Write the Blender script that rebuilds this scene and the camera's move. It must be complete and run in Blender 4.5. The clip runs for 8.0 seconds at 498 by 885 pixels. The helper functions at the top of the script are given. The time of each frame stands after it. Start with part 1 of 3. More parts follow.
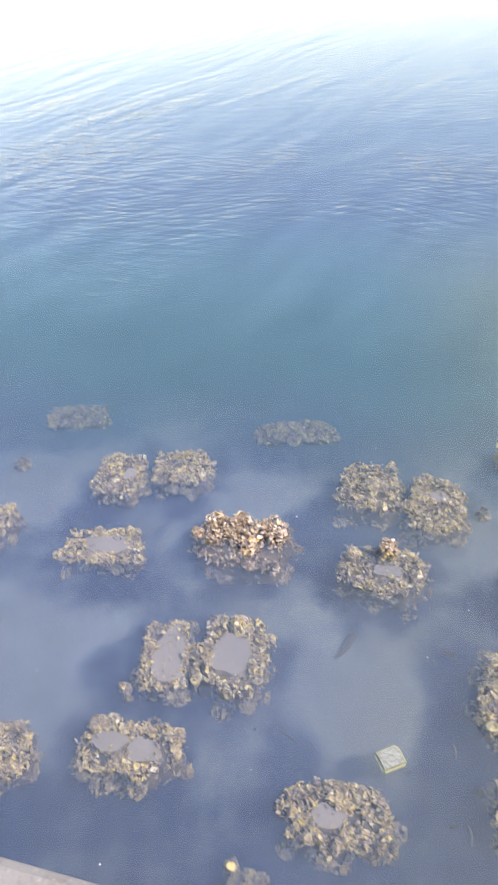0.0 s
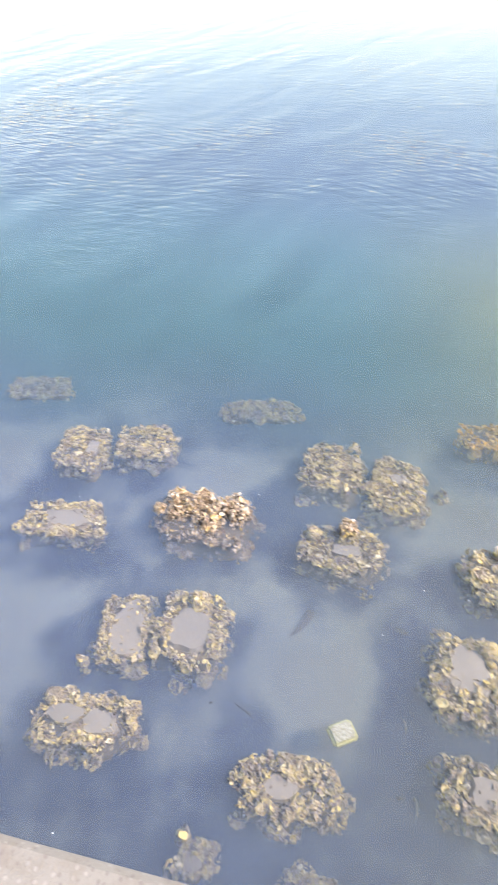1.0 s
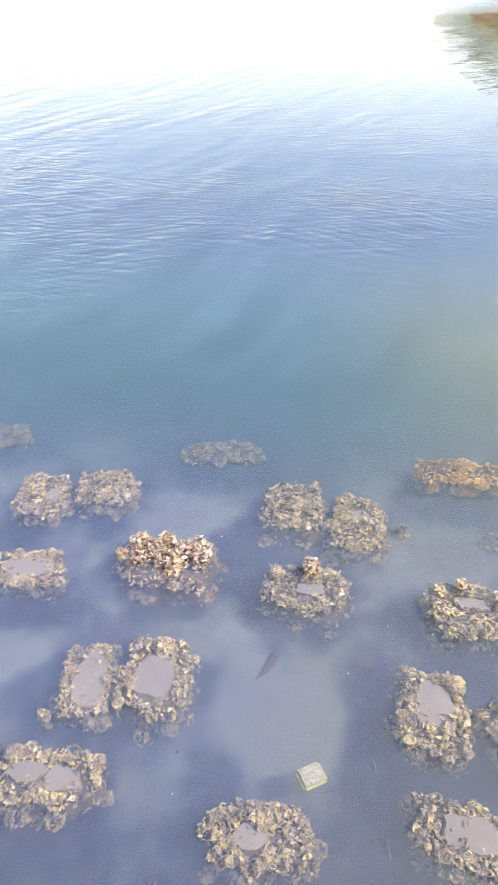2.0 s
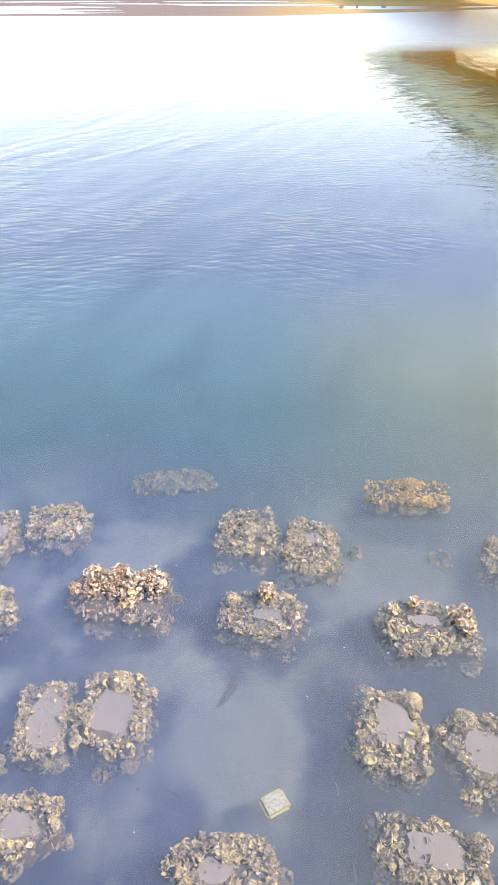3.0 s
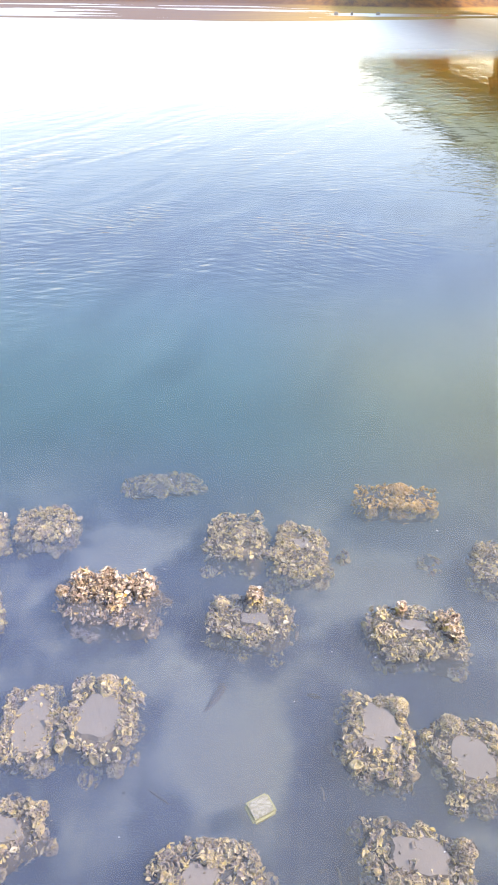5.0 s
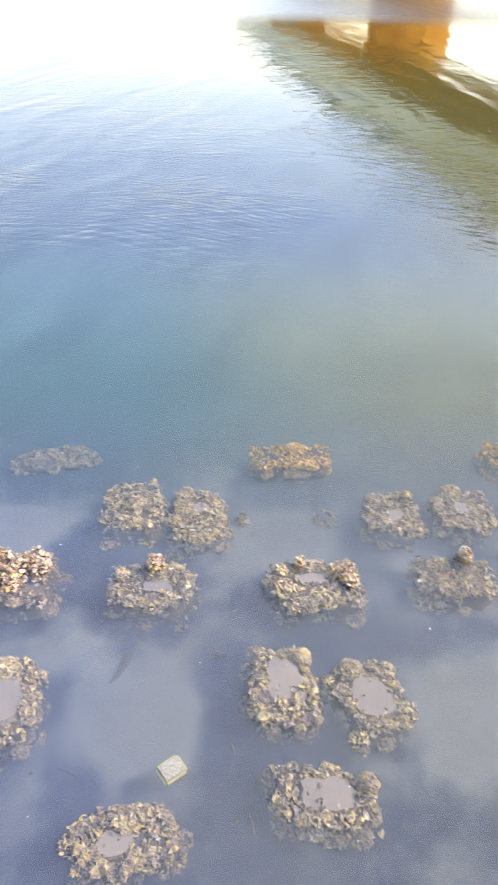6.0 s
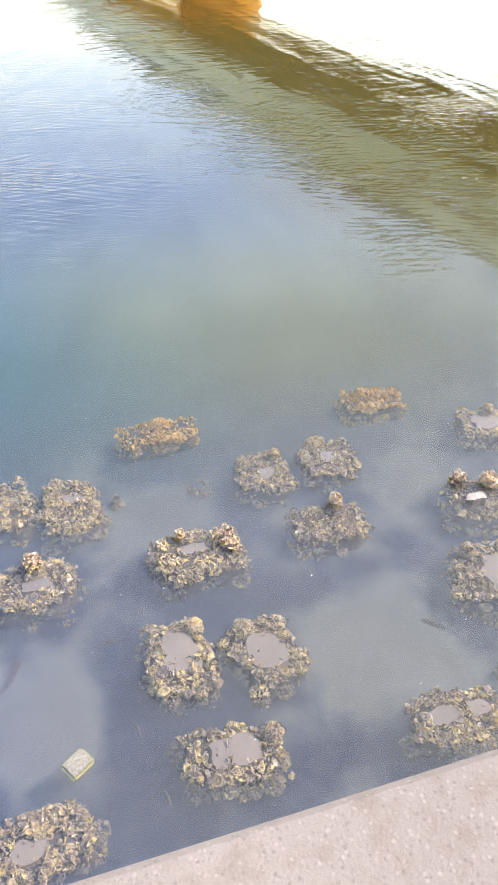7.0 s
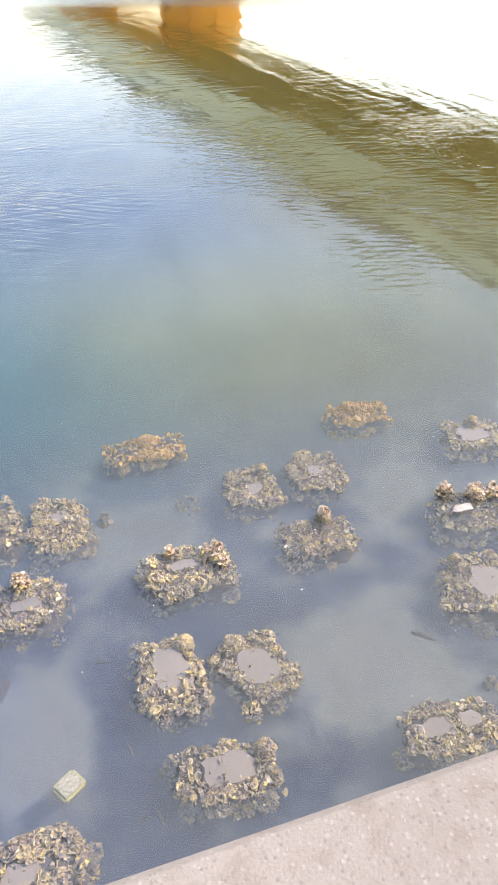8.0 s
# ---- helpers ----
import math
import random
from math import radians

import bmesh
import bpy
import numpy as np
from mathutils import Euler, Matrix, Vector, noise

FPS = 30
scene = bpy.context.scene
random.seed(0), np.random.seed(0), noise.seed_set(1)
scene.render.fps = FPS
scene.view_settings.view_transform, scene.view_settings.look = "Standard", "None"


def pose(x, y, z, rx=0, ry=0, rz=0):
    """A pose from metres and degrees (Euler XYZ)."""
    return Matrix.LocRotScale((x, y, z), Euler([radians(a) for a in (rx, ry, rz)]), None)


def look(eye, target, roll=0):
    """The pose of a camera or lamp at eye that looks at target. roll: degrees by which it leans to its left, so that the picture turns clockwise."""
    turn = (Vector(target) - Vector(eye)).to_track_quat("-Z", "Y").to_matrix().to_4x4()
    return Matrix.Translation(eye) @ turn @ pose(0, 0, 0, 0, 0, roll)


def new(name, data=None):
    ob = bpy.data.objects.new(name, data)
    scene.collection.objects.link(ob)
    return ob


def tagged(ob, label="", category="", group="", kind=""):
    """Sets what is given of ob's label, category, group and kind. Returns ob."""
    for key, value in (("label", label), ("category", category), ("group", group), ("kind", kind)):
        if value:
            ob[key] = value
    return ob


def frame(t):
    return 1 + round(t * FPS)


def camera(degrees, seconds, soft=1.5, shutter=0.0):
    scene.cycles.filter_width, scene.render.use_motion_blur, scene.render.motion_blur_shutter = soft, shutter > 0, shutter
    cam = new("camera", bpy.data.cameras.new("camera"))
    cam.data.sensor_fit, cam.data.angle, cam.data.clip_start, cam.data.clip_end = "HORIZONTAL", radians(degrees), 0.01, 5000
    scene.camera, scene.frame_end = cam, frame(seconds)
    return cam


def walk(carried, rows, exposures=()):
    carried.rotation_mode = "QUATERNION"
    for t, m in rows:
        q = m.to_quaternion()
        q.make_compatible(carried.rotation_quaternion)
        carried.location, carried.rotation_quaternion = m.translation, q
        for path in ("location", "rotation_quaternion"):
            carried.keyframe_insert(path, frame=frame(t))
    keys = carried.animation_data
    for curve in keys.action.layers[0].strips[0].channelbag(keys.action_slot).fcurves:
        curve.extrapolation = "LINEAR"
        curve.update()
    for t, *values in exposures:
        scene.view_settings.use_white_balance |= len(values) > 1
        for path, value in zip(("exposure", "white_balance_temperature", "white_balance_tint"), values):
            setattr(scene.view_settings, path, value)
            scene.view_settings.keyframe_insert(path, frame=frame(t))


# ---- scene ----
# ---- camera ----
cam = camera(40.5, 8.0, soft=1.8, shutter=0.25)
PATH = [
    (0, (-0.0981, -0.1507, 3.2217), (-0.5804, 1.3474, 1.9875), -6.00),
    (0.2, (-0.0929, -0.1434, 3.2092), (-0.5147, 1.3171, 1.9095), -4.06),
    (0.5, (-0.0824, -0.1429, 3.1925), (-0.4167, 1.2972, 1.8455), -2.89),
    (0.8, (-0.0894, -0.1490, 3.2089), (-0.3752, 1.3127, 1.8740), -1.40),
    (1, (-0.0964, -0.1547, 3.2198), (-0.4711, 1.3273, 1.9302), -1.81),
    (1.2, (-0.1410, -0.1334, 3.2233), (-0.6665, 1.3296, 1.9649), -2.12),
    (1.5, (-0.1630, -0.1365, 3.2420), (-0.7160, 1.3092, 1.9755), -1.44),
    (1.7, (-0.1222, -0.1459, 3.2396), (-0.5712, 1.3531, 1.9941), -0.88),
    (2, (-0.0590, -0.1666, 3.2381), (-0.3449, 1.4098, 2.0410), -1.20),
    (2.2, (-0.0743, -0.1989, 3.2464), (-0.2814, 1.4104, 2.0771), -0.80),
    (3.5, (-0.0316, -0.1872, 3.2614), (-0.1773, 1.4574, 2.1326), -0.26),
    (4, (-0.0344, -0.1937, 3.2638), (-0.1841, 1.4561, 2.1432), 0.29),
    (5.5, (-0.0186, -0.1905, 3.2587), (-0.0979, 1.4530, 2.1219), 1.11),
    (5.8, (-0.0013, -0.1969, 3.2401), (0.0453, 1.4304, 2.0783), 2.34),
    (6, (0.0142, -0.1962, 3.2216), (0.1847, 1.4028, 2.0325), 3.37),
    (6.5, (0.0887, -0.2164, 3.2196), (0.5282, 1.2876, 1.9766), 3.44),
    (7, (0.1020, -0.2181, 3.2153), (0.6198, 1.2660, 1.9786), 2.66),
    (7.5, (0.1008, -0.2279, 3.2204), (0.6382, 1.2569, 1.9929), 2.48),
    (8, (0.0900, -0.2299, 3.2276), (0.6525, 1.2683, 2.0280), 2.63),
]
EXPOSURE, KELVIN, TINT = 2.08, 7300, 25
SUN_POWER, AIR = 1.7, (1.55, 0.9, 2.4)
MURK_DEPTHS = (0.022, 0.105, 0.240)
MURK_SHARES = (0.19, 0.33, 0.53)
MURK_DEEP = 8.0
SWELL, RIPPLE, FAR_RIPPLE = 0.028, 0.013, 0.006

walk(cam, [(t, look(eye, target, roll)) for t, eye, target, roll in PATH], [(t, EXPOSURE + d, KELVIN + k, tint) for t, d, k, tint in (
    (0.0, -0.20, -350, 22), (0.5, -0.02, 150, 19), (1.0, 0.12, 250, 19), (1.5, 0.05, 100, 22), (2.0, 0.0, 0, 25), (5.5, 0.0, 0, TINT), (6.5, 0.0, 250, 25), (8.0, 0.02, 400, 24))])

# ---- daylight ----
SUN_WAY = Vector((0.78, -0.07, 0.80)).normalized()
SUN_UP = math.asin(SUN_WAY.z)
world = bpy.data.worlds.new("sky")
scene.world = world
world.use_nodes = True
wn = world.node_tree
sky = wn.nodes.new("ShaderNodeTexSky")
sky.sky_type = "NISHITA"
sky.sun_disc = False
sky.sun_elevation = SUN_UP
sky.sun_rotation = math.atan2(SUN_WAY.x, SUN_WAY.y)
sky.air_density, sky.dust_density, sky.ozone_density = AIR
wn.links.new(sky.outputs[0], wn.nodes["Background"].inputs["Color"])
wn.nodes["Background"].inputs["Strength"].default_value = 0.15

sun = new("sun", bpy.data.lights.new("sun", "SUN"))
sun.data.energy, sun.data.angle, sun.data.color = SUN_POWER, radians(7.0), (1.0, 0.92, 0.80)
sun.matrix_world = look(SUN_WAY * 50, (0, 0, 0))


# ---- material helpers ----
def smooth(a, b, v):
    t = min(1.0, max(0.0, (v - a) / (b - a)))
    return t * t * (3 - 2 * t)


class Nodes:
    """A short hand for one node material."""

    def __init__(self, name):
        self.mat = bpy.data.materials.new(name)
        self.mat.use_nodes = True
        self.tree = self.mat.node_tree
        self.tree.nodes.clear()
        self.out = self.add("ShaderNodeOutputMaterial")
        self.place = self.add("ShaderNodeNewGeometry").outputs["Position"]

    def add(self, kind, **inputs):
        node = self.tree.nodes.new(kind)
        for key, value in inputs.items():
            self.set(node.inputs[key.replace("_", " ")], value)
        return node

    def set(self, socket, value):
        if isinstance(value, bpy.types.NodeSocket):
            self.tree.links.new(value, socket)
        else:
            socket.default_value = value

    def math(self, op, a, b=0.0, c=0.0, clamp=False):
        node = self.add("ShaderNodeMath")
        node.operation, node.use_clamp = op, clamp
        for i, v in enumerate((a, b, c)):
            self.set(node.inputs[i], v)
        return node.outputs[0]

    def noise(self, vector, scale, detail=3.0, rough=0.5):
        return self.add("ShaderNodeTexNoise", Vector=vector, Scale=scale, Detail=detail, Roughness=rough).outputs[0]

    def mapped(self, vector, scale=(1, 1, 1), turn=0.0):
        if turn:
            turned = self.add("ShaderNodeMapping", Vector=vector)
            turned.inputs["Rotation"].default_value = (0, 0, radians(-turn))
            vector = turned.outputs[0]
        node = self.add("ShaderNodeMapping", Vector=vector)
        node.inputs["Scale"].default_value = scale
        return node.outputs[0]

    def ramp(self, fac, stops, ease="LINEAR"):
        node = self.add("ShaderNodeValToRGB", Fac=fac)
        node.color_ramp.interpolation = ease
        el = node.color_ramp.elements
        while len(el) < len(stops):
            el.new(0.5)
        for e, (at, col) in zip(el, stops):
            e.position = at
            e.color = (*col, 1) if isinstance(col, tuple) else (col, col, col, 1)
        return node.outputs[0]

    def mix(self, fac, a, b, kind="MIX"):
        node = self.add("ShaderNodeMix")
        node.data_type, node.blend_type = "RGBA", kind
        self.set(node.inputs[0], fac)
        self.set(node.inputs[6], a if not isinstance(a, tuple) else (*a, 1))
        self.set(node.inputs[7], b if not isinstance(b, tuple) else (*b, 1))
        return node.outputs[2]

    def span(self, value, low, high, to_low=0.0, to_high=1.0):
        node = self.add("ShaderNodeMapRange", Value=value)
        node.interpolation_type = "SMOOTHSTEP"
        for key, v in (("From Min", low), ("From Max", high), ("To Min", to_low), ("To Max", to_high)):
            node.inputs[key].default_value = v
        return node.outputs[0]

    def bump(self, height, distance, strength=1.0):
        return self.add("ShaderNodeBump", Height=height, Distance=distance, Strength=strength).outputs[0]

    def xyz(self, vector):
        return self.add("ShaderNodeSeparateXYZ", Vector=vector).outputs

    def surface(self, colour, rough=0.8, normal=None, metal=0.0, spec=0.5):
        b = self.add("ShaderNodeBsdfPrincipled", Roughness=rough, Metallic=metal)
        b.inputs["Specular IOR Level"].default_value = spec
        self.set(b.inputs["Base Color"], colour if not isinstance(colour, tuple) else (*colour, 1))
        if normal is not None:
            self.set(b.inputs["Normal"], normal)
        self.tree.links.new(b.outputs[0], self.out.inputs[0])
        return self.mat


def water_surface_material():
    n = Nodes("water_surface")
    x, y, z = n.xyz(n.place)
    # long swells run out from the wall; short ripples cross them in wind-ruffled patches
    bend = n.add("ShaderNodeVectorMath")
    bend.operation = "MULTIPLY_ADD"
    n.set(bend.inputs[0], n.add("ShaderNodeTexNoise", Vector=n.place, Scale=0.25, Detail=1.0).outputs["Color"])
    bend.inputs[1].default_value = (1.6, 1.6, 0)
    n.set(bend.inputs[2], n.place)
    spot = bend.outputs[0]
    calm = n.span(y, 3.9, 6.2, 0.03, 1.0)
    left = n.span(x, -1.5, 5.5, 1.0, 0.55)
    swell = n.math("ADD", n.noise(n.mapped(spot, (0.10, 1.05, 1), 88), 1.0, 1.5, 0.4), n.math("MULTIPLY", n.noise(n.mapped(spot, (0.16, 1.7, 1), 68), 1.0, 1.0, 0.4), n.math("MULTIPLY", left, 0.7)))
    ripple = n.math("ADD", n.noise(n.mapped(spot, (1.6, 9.0, 1), -14), 1.0, 1.0, 0.4), n.math("MULTIPLY", n.noise(n.mapped(spot, (1.6, 9.5, 1), 24), 1.0, 1.0, 0.4), 0.8))
    patch = n.span(n.noise(n.mapped(n.place, (0.25, 0.35, 1), 60), 1.0, 2.0), 0.36, 0.60, 0.25, 1.0)
    patch = n.math("MULTIPLY", patch, n.math("MULTIPLY", n.span(y, 11.0, 19.0, 1.0, 0.25), left))
    chop = n.noise(n.mapped(spot, (0.7, 3.2, 1), 16), 1.0, 2.0, 0.5)
    height = n.math("MULTIPLY", swell, SWELL)
    height = n.math("ADD", height, n.math("MULTIPLY", n.math("MULTIPLY", ripple, patch), RIPPLE))
    height = n.math("ADD", height, n.math("MULTIPLY", n.math("MULTIPLY", chop, n.span(y, 8.0, 16.0)), FAR_RIPPLE))
    normal = n.bump(n.math("MULTIPLY", height, calm), 1.0)
    gloss = n.add("ShaderNodeBsdfGlossy", Color=(0.80, 0.80, 0.80, 1), Roughness=n.span(n.math("ADD", y, n.math("MULTIPLY", n.noise(n.mapped(n.place, (0.08, 0.3, 1)), 1.0, 2.0), 8.0)), 38.0, 54.0, 0.02, 0.28), Normal=normal)
    clear = n.add("ShaderNodeBsdfTransparent", Color=(0.97, 0.985, 0.99, 1))
    shine = n.add("ShaderNodeFresnel", IOR=1.333, Normal=normal)
    both = n.add("ShaderNodeMixShader", Fac=shine.outputs[0])
    n.tree.links.new(clear.outputs[0], both.inputs[1])
    n.tree.links.new(gloss.outputs[0], both.inputs[2])
    n.tree.links.new(both.outputs[0], n.out.inputs[0])
    return n.mat


def murk_material(name, depth, seed):
    """A thin layer of silty water: part clear, part suspended silt in drifting clouds; bluer further down, and coloured
    darker there for lost light.
    """
    n = Nodes(name)
    x, y, z = n.xyz(n.place)
    moved = n.add("ShaderNodeVectorMath")
    moved.operation = "ADD"
    n.set(moved.inputs[0], n.place)
    moved.inputs[1].default_value = (seed * 3.1, seed * 1.7, 0)
    cloud = n.noise(moved.outputs[0], 1.3, 4.0, 0.55)
    drift = n.math("ADD", y, n.math("MULTIPLY", n.noise(moved.outputs[0], 0.5, 3.0), 2.0))
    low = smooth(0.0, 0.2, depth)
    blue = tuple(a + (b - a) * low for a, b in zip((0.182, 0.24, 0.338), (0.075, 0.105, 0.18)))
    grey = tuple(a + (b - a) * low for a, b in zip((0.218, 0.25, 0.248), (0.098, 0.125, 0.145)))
    side = n.math("ADD", n.math("MULTIPLY", x, 0.14), n.noise(moved.outputs[0], 0.55, 2.0))
    reef = n.mix(n.span(side, 0.2, 0.75), blue, grey)
    column = n.add("ShaderNodeAttribute")
    column.attribute_name = "murk"
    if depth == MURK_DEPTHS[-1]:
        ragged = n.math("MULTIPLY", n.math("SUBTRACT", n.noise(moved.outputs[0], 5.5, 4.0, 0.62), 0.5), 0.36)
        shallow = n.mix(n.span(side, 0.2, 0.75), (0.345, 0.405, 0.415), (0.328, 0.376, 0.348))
        # dark blue over deep ground: lost light and block shade put into the colour
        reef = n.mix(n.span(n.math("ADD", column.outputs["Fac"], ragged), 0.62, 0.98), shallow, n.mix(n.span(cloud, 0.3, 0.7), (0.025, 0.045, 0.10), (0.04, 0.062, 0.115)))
    plume = n.span(n.math("ADD", n.math("MULTIPLY", x, 0.16), n.math("MULTIPLY", n.noise(n.place, 0.22, 2.0), 0.6)), 0.12, 0.72)
    # olive of the bridge's reflection, put into the water colour on the right
    bridge_olive = n.span(n.math("ADD", n.math("MULTIPLY", x, 0.10), n.math("MULTIPLY", n.noise(n.place, 0.22, 2.0), 0.6)), 0.42, 0.92)
    near = n.mix(plume, (0.080, 0.168, 0.195), (0.172, 0.208, 0.145))
    near = n.mix(n.math("MULTIPLY", bridge_olive, 0.8), near, (0.12, 0.12, 0.068))
    open_water = n.mix(n.span(y, 5.8, 10.5), near, n.mix(bridge_olive, (0.055, 0.095, 0.148), (0.085, 0.078, 0.028)))
    colour = n.mix(n.span(drift, 3.6, 6.4), reef, open_water)
    left_clear = n.math("POWER", n.math("SUBTRACT", 1.0, column.outputs["Fac"]), n.span(cloud, 0.25, 0.75, 0.7 if depth < 0.2 else 1.0, 1.3))
    fac = n.math("SUBTRACT", 1.0, left_clear)
    silt = n.add("ShaderNodeBsdfDiffuse", Color=colour)
    clear = n.add("ShaderNodeBsdfTransparent")
    both = n.add("ShaderNodeMixShader", Fac=fac)
    n.tree.links.new(clear.outputs[0], both.inputs[1])
    n.tree.links.new(silt.outputs[0], both.inputs[2])
    n.tree.links.new(both.outputs[0], n.out.inputs[0])
    return n.mat


def shell_material(name, stops, per_island, mud_gap_tone=(0.165, 0.13, 0.15)):
    n = Nodes(name)
    pick = n.add("ShaderNodeNewGeometry").outputs["Random Per Island"] if per_island else n.add("ShaderNodeObjectInfo").outputs["Random"]
    base = n.ramp(pick, stops)
    # pale growth edge of the shell, plus a rim highlight put into the colour
    lip_highlight = n.add("ShaderNodeAttribute")
    lip_highlight.attribute_name = "lip_highlight"
    grain = n.noise(n.place, 55.0, 4.0, 0.6)
    bands = n.noise(n.mapped(n.place, (40, 40, 160)), 1.0, 3.0)
    # mud patches; their dark purple also paints in shaded gaps between shells
    mud = n.noise(n.place, 15.0, 3.0, 0.6)
    base = n.mix(n.span(mud, 0.46, 0.62, 0.0, 0.68), base, mud_gap_tone)
    colour = n.mix(n.span(grain, 0.46, 0.76, 0.0, 0.6), base, (0.10, 0.08, 0.085))
    colour = n.mix(n.span(bands, 0.55, 0.8, 0.0, 0.5), colour, (0.44, 0.39, 0.31))
    colour = n.mix(n.math("MULTIPLY", n.span(lip_highlight.outputs["Fac"], 0.45, 0.95), 0.45), colour, n.mix(0.5, base, (0.70, 0.60, 0.40)))
    normal = n.bump(n.math("ADD", n.math("MULTIPLY", grain, 0.6), n.math("MULTIPLY", bands, 0.4)), 0.006)
    return n.surface(colour, 0.62, normal)


SHELL_STOPS = [(0.0, (0.10, 0.085, 0.095)), (0.14, (0.29, 0.24, 0.21)), (0.30, (0.54, 0.44, 0.20)), (0.46, (0.70, 0.58, 0.27)),
               (0.58, (0.25, 0.21, 0.21)), (0.74, (0.58, 0.50, 0.32)), (0.90, (0.78, 0.60, 0.16)), (1.0, (0.80, 0.73, 0.54))]
RUST_STOPS = [(0.0, (0.20, 0.12, 0.06)), (0.3, (0.56, 0.34, 0.09)), (0.55, (0.80, 0.50, 0.09)), (0.8, (0.50, 0.38, 0.18)), (1.0, (0.88, 0.58, 0.12))]
DRY_STOPS = [(0.0, (0.05, 0.028, 0.022)), (0.14, (0.22, 0.13, 0.08)), (0.30, (0.56, 0.39, 0.22)), (0.48, (0.68, 0.55, 0.42)),
             (0.60, (0.15, 0.09, 0.065)), (0.78, (0.76, 0.63, 0.53)), (0.92, (0.64, 0.40, 0.07)), (1.0, (0.82, 0.75, 0.66))]


def silt_material(name, colour, dark):
    n = Nodes(name)
    a = n.noise(n.place, 2.4, 5.0, 0.6)
    b = n.noise(n.place, 38.0, 4.0, 0.6)
    c = n.mix(n.span(a, 0.35, 0.7), colour, dark)
    c = n.mix(n.span(b, 0.55, 0.8, 0.0, 0.35), c, (0.16, 0.14, 0.11))
    return n.surface(c, 0.95, n.bump(n.math("ADD", n.math("MULTIPLY", a, 0.7), n.math("MULTIPLY", b, 0.15)), 0.02), spec=0.2)


def seabed_material():
    n = Nodes("seabed_and_shore")
    x, y, z = n.xyz(n.place)
    a = n.noise(n.place, 1.6, 5.0, 0.6)
    b = n.noise(n.place, 30.0, 4.0, 0.6)
    silt = n.mix(n.span(a, 0.35, 0.7), (0.34, 0.32, 0.29), (0.27, 0.255, 0.235))
    silt = n.mix(n.span(b, 0.58, 0.8, 0.0, 0.4), silt, (0.12, 0.11, 0.09))
    # dark mud in the dips, also standing in for the blocks' shade by colour
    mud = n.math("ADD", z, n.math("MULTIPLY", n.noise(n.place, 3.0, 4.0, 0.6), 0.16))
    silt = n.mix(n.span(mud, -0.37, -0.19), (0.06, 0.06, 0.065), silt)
    # tide flats and the bank on the far side
    long = n.noise(n.mapped(n.place, (0.05, 0.5, 0.5)), 1.0, 4.0)
    side = n.span(n.math("ADD", x, n.math("MULTIPLY", long, 18.0)), -6.0, 16.0)
    weed = n.mix(side, (0.12, 0.085, 0.07), (0.33, 0.22, 0.06))
    weed = n.mix(n.span(n.noise(n.place, 1.4, 4.0), 0.5, 0.75, 0.0, 0.6), weed, (0.18, 0.10, 0.04))
    bank = n.mix(n.span(n.noise(n.mapped(n.place, (0.8, 0.25, 1)), 1.0, 5.0, 0.65), 0.35, 0.7), n.mix(side, (0.085, 0.055, 0.05), (0.22, 0.11, 0.035)), (0.10, 0.055, 0.035))
    land = n.mix(n.span(z, 0.22, 0.5), weed, bank)
    colour = n.mix(n.span(y, 60.0, 72.0), silt, land)
    return n.surface(colour, 0.9, n.bump(n.math("ADD", a, n.math("MULTIPLY", b, 0.2)), 0.015), spec=0.25)


def concrete_material(name, colour, speck_light, speck_dark, scale=1.0):
    n = Nodes(name)
    stain = n.noise(n.place, 2.2 * scale, 5.0, 0.6)
    cells = n.add("ShaderNodeTexVoronoi", Vector=n.place, Scale=260.0 * scale)
    tone = n.xyz(cells.outputs["Color"])[0]
    grit = n.span(cells.outputs["Distance"], 0.25, 0.62, 1.0, 0.0)
    sand = n.noise(n.place, 300.0 * scale, 3.0, 0.6)
    mid = n.noise(n.place, 42.0 * scale, 4.0, 0.65)
    c = n.mix(n.span(stain, 0.3, 0.75), colour, tuple(v * 0.84 for v in colour))
    c = n.mix(n.span(mid, 0.46, 0.70, 0.0, 0.55), c, tuple(v * f for v, f in zip(colour, (0.70, 0.64, 0.60))))
    c = n.mix(n.math("MULTIPLY", n.span(tone, 0.80, 0.95, 0.0, 0.28), grit), c, speck_light)
    c = n.mix(n.math("MULTIPLY", n.span(tone, 0.22, 0.06, 0.0, 0.6), grit), c, speck_dark)
    c = n.mix(n.span(sand, 0.5, 0.8, 0.0, 0.3), c, speck_dark)
    h = n.math("ADD", n.math("MULTIPLY", sand, 0.5), n.math("MULTIPLY", tone, 0.35))
    return n.surface(c, 0.88, n.bump(h, 0.0025), spec=0.3)


def plain_material(name, a, b, scale, rough=0.7, metal=0.0, relief=0.01):
    n = Nodes(name)
    big = n.noise(n.place, scale, 4.0, 0.6)
    small = n.noise(n.place, scale * 14, 3.0, 0.6)
    c = n.mix(n.span(big, 0.32, 0.7), a, b)
    c = n.mix(n.span(small, 0.5, 0.8, 0.0, 0.35), c, tuple(v * 0.55 for v in b))
    return n.surface(c, rough, n.bump(small, relief), metal)


M_WATER = water_surface_material()
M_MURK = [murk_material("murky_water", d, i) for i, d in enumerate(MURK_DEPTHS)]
M_SEABED = seabed_material()
M_SHELL = shell_material("oyster_shell", SHELL_STOPS, False)
M_SHELL_RUST = shell_material("rusty_oyster_shell", RUST_STOPS, False, (0.56, 0.30, 0.05))
M_SHELL_DRY = shell_material("dry_oyster_shell", DRY_STOPS, False, (0.11, 0.065, 0.045))
M_CRUST = shell_material("oyster_crust", SHELL_STOPS, True)
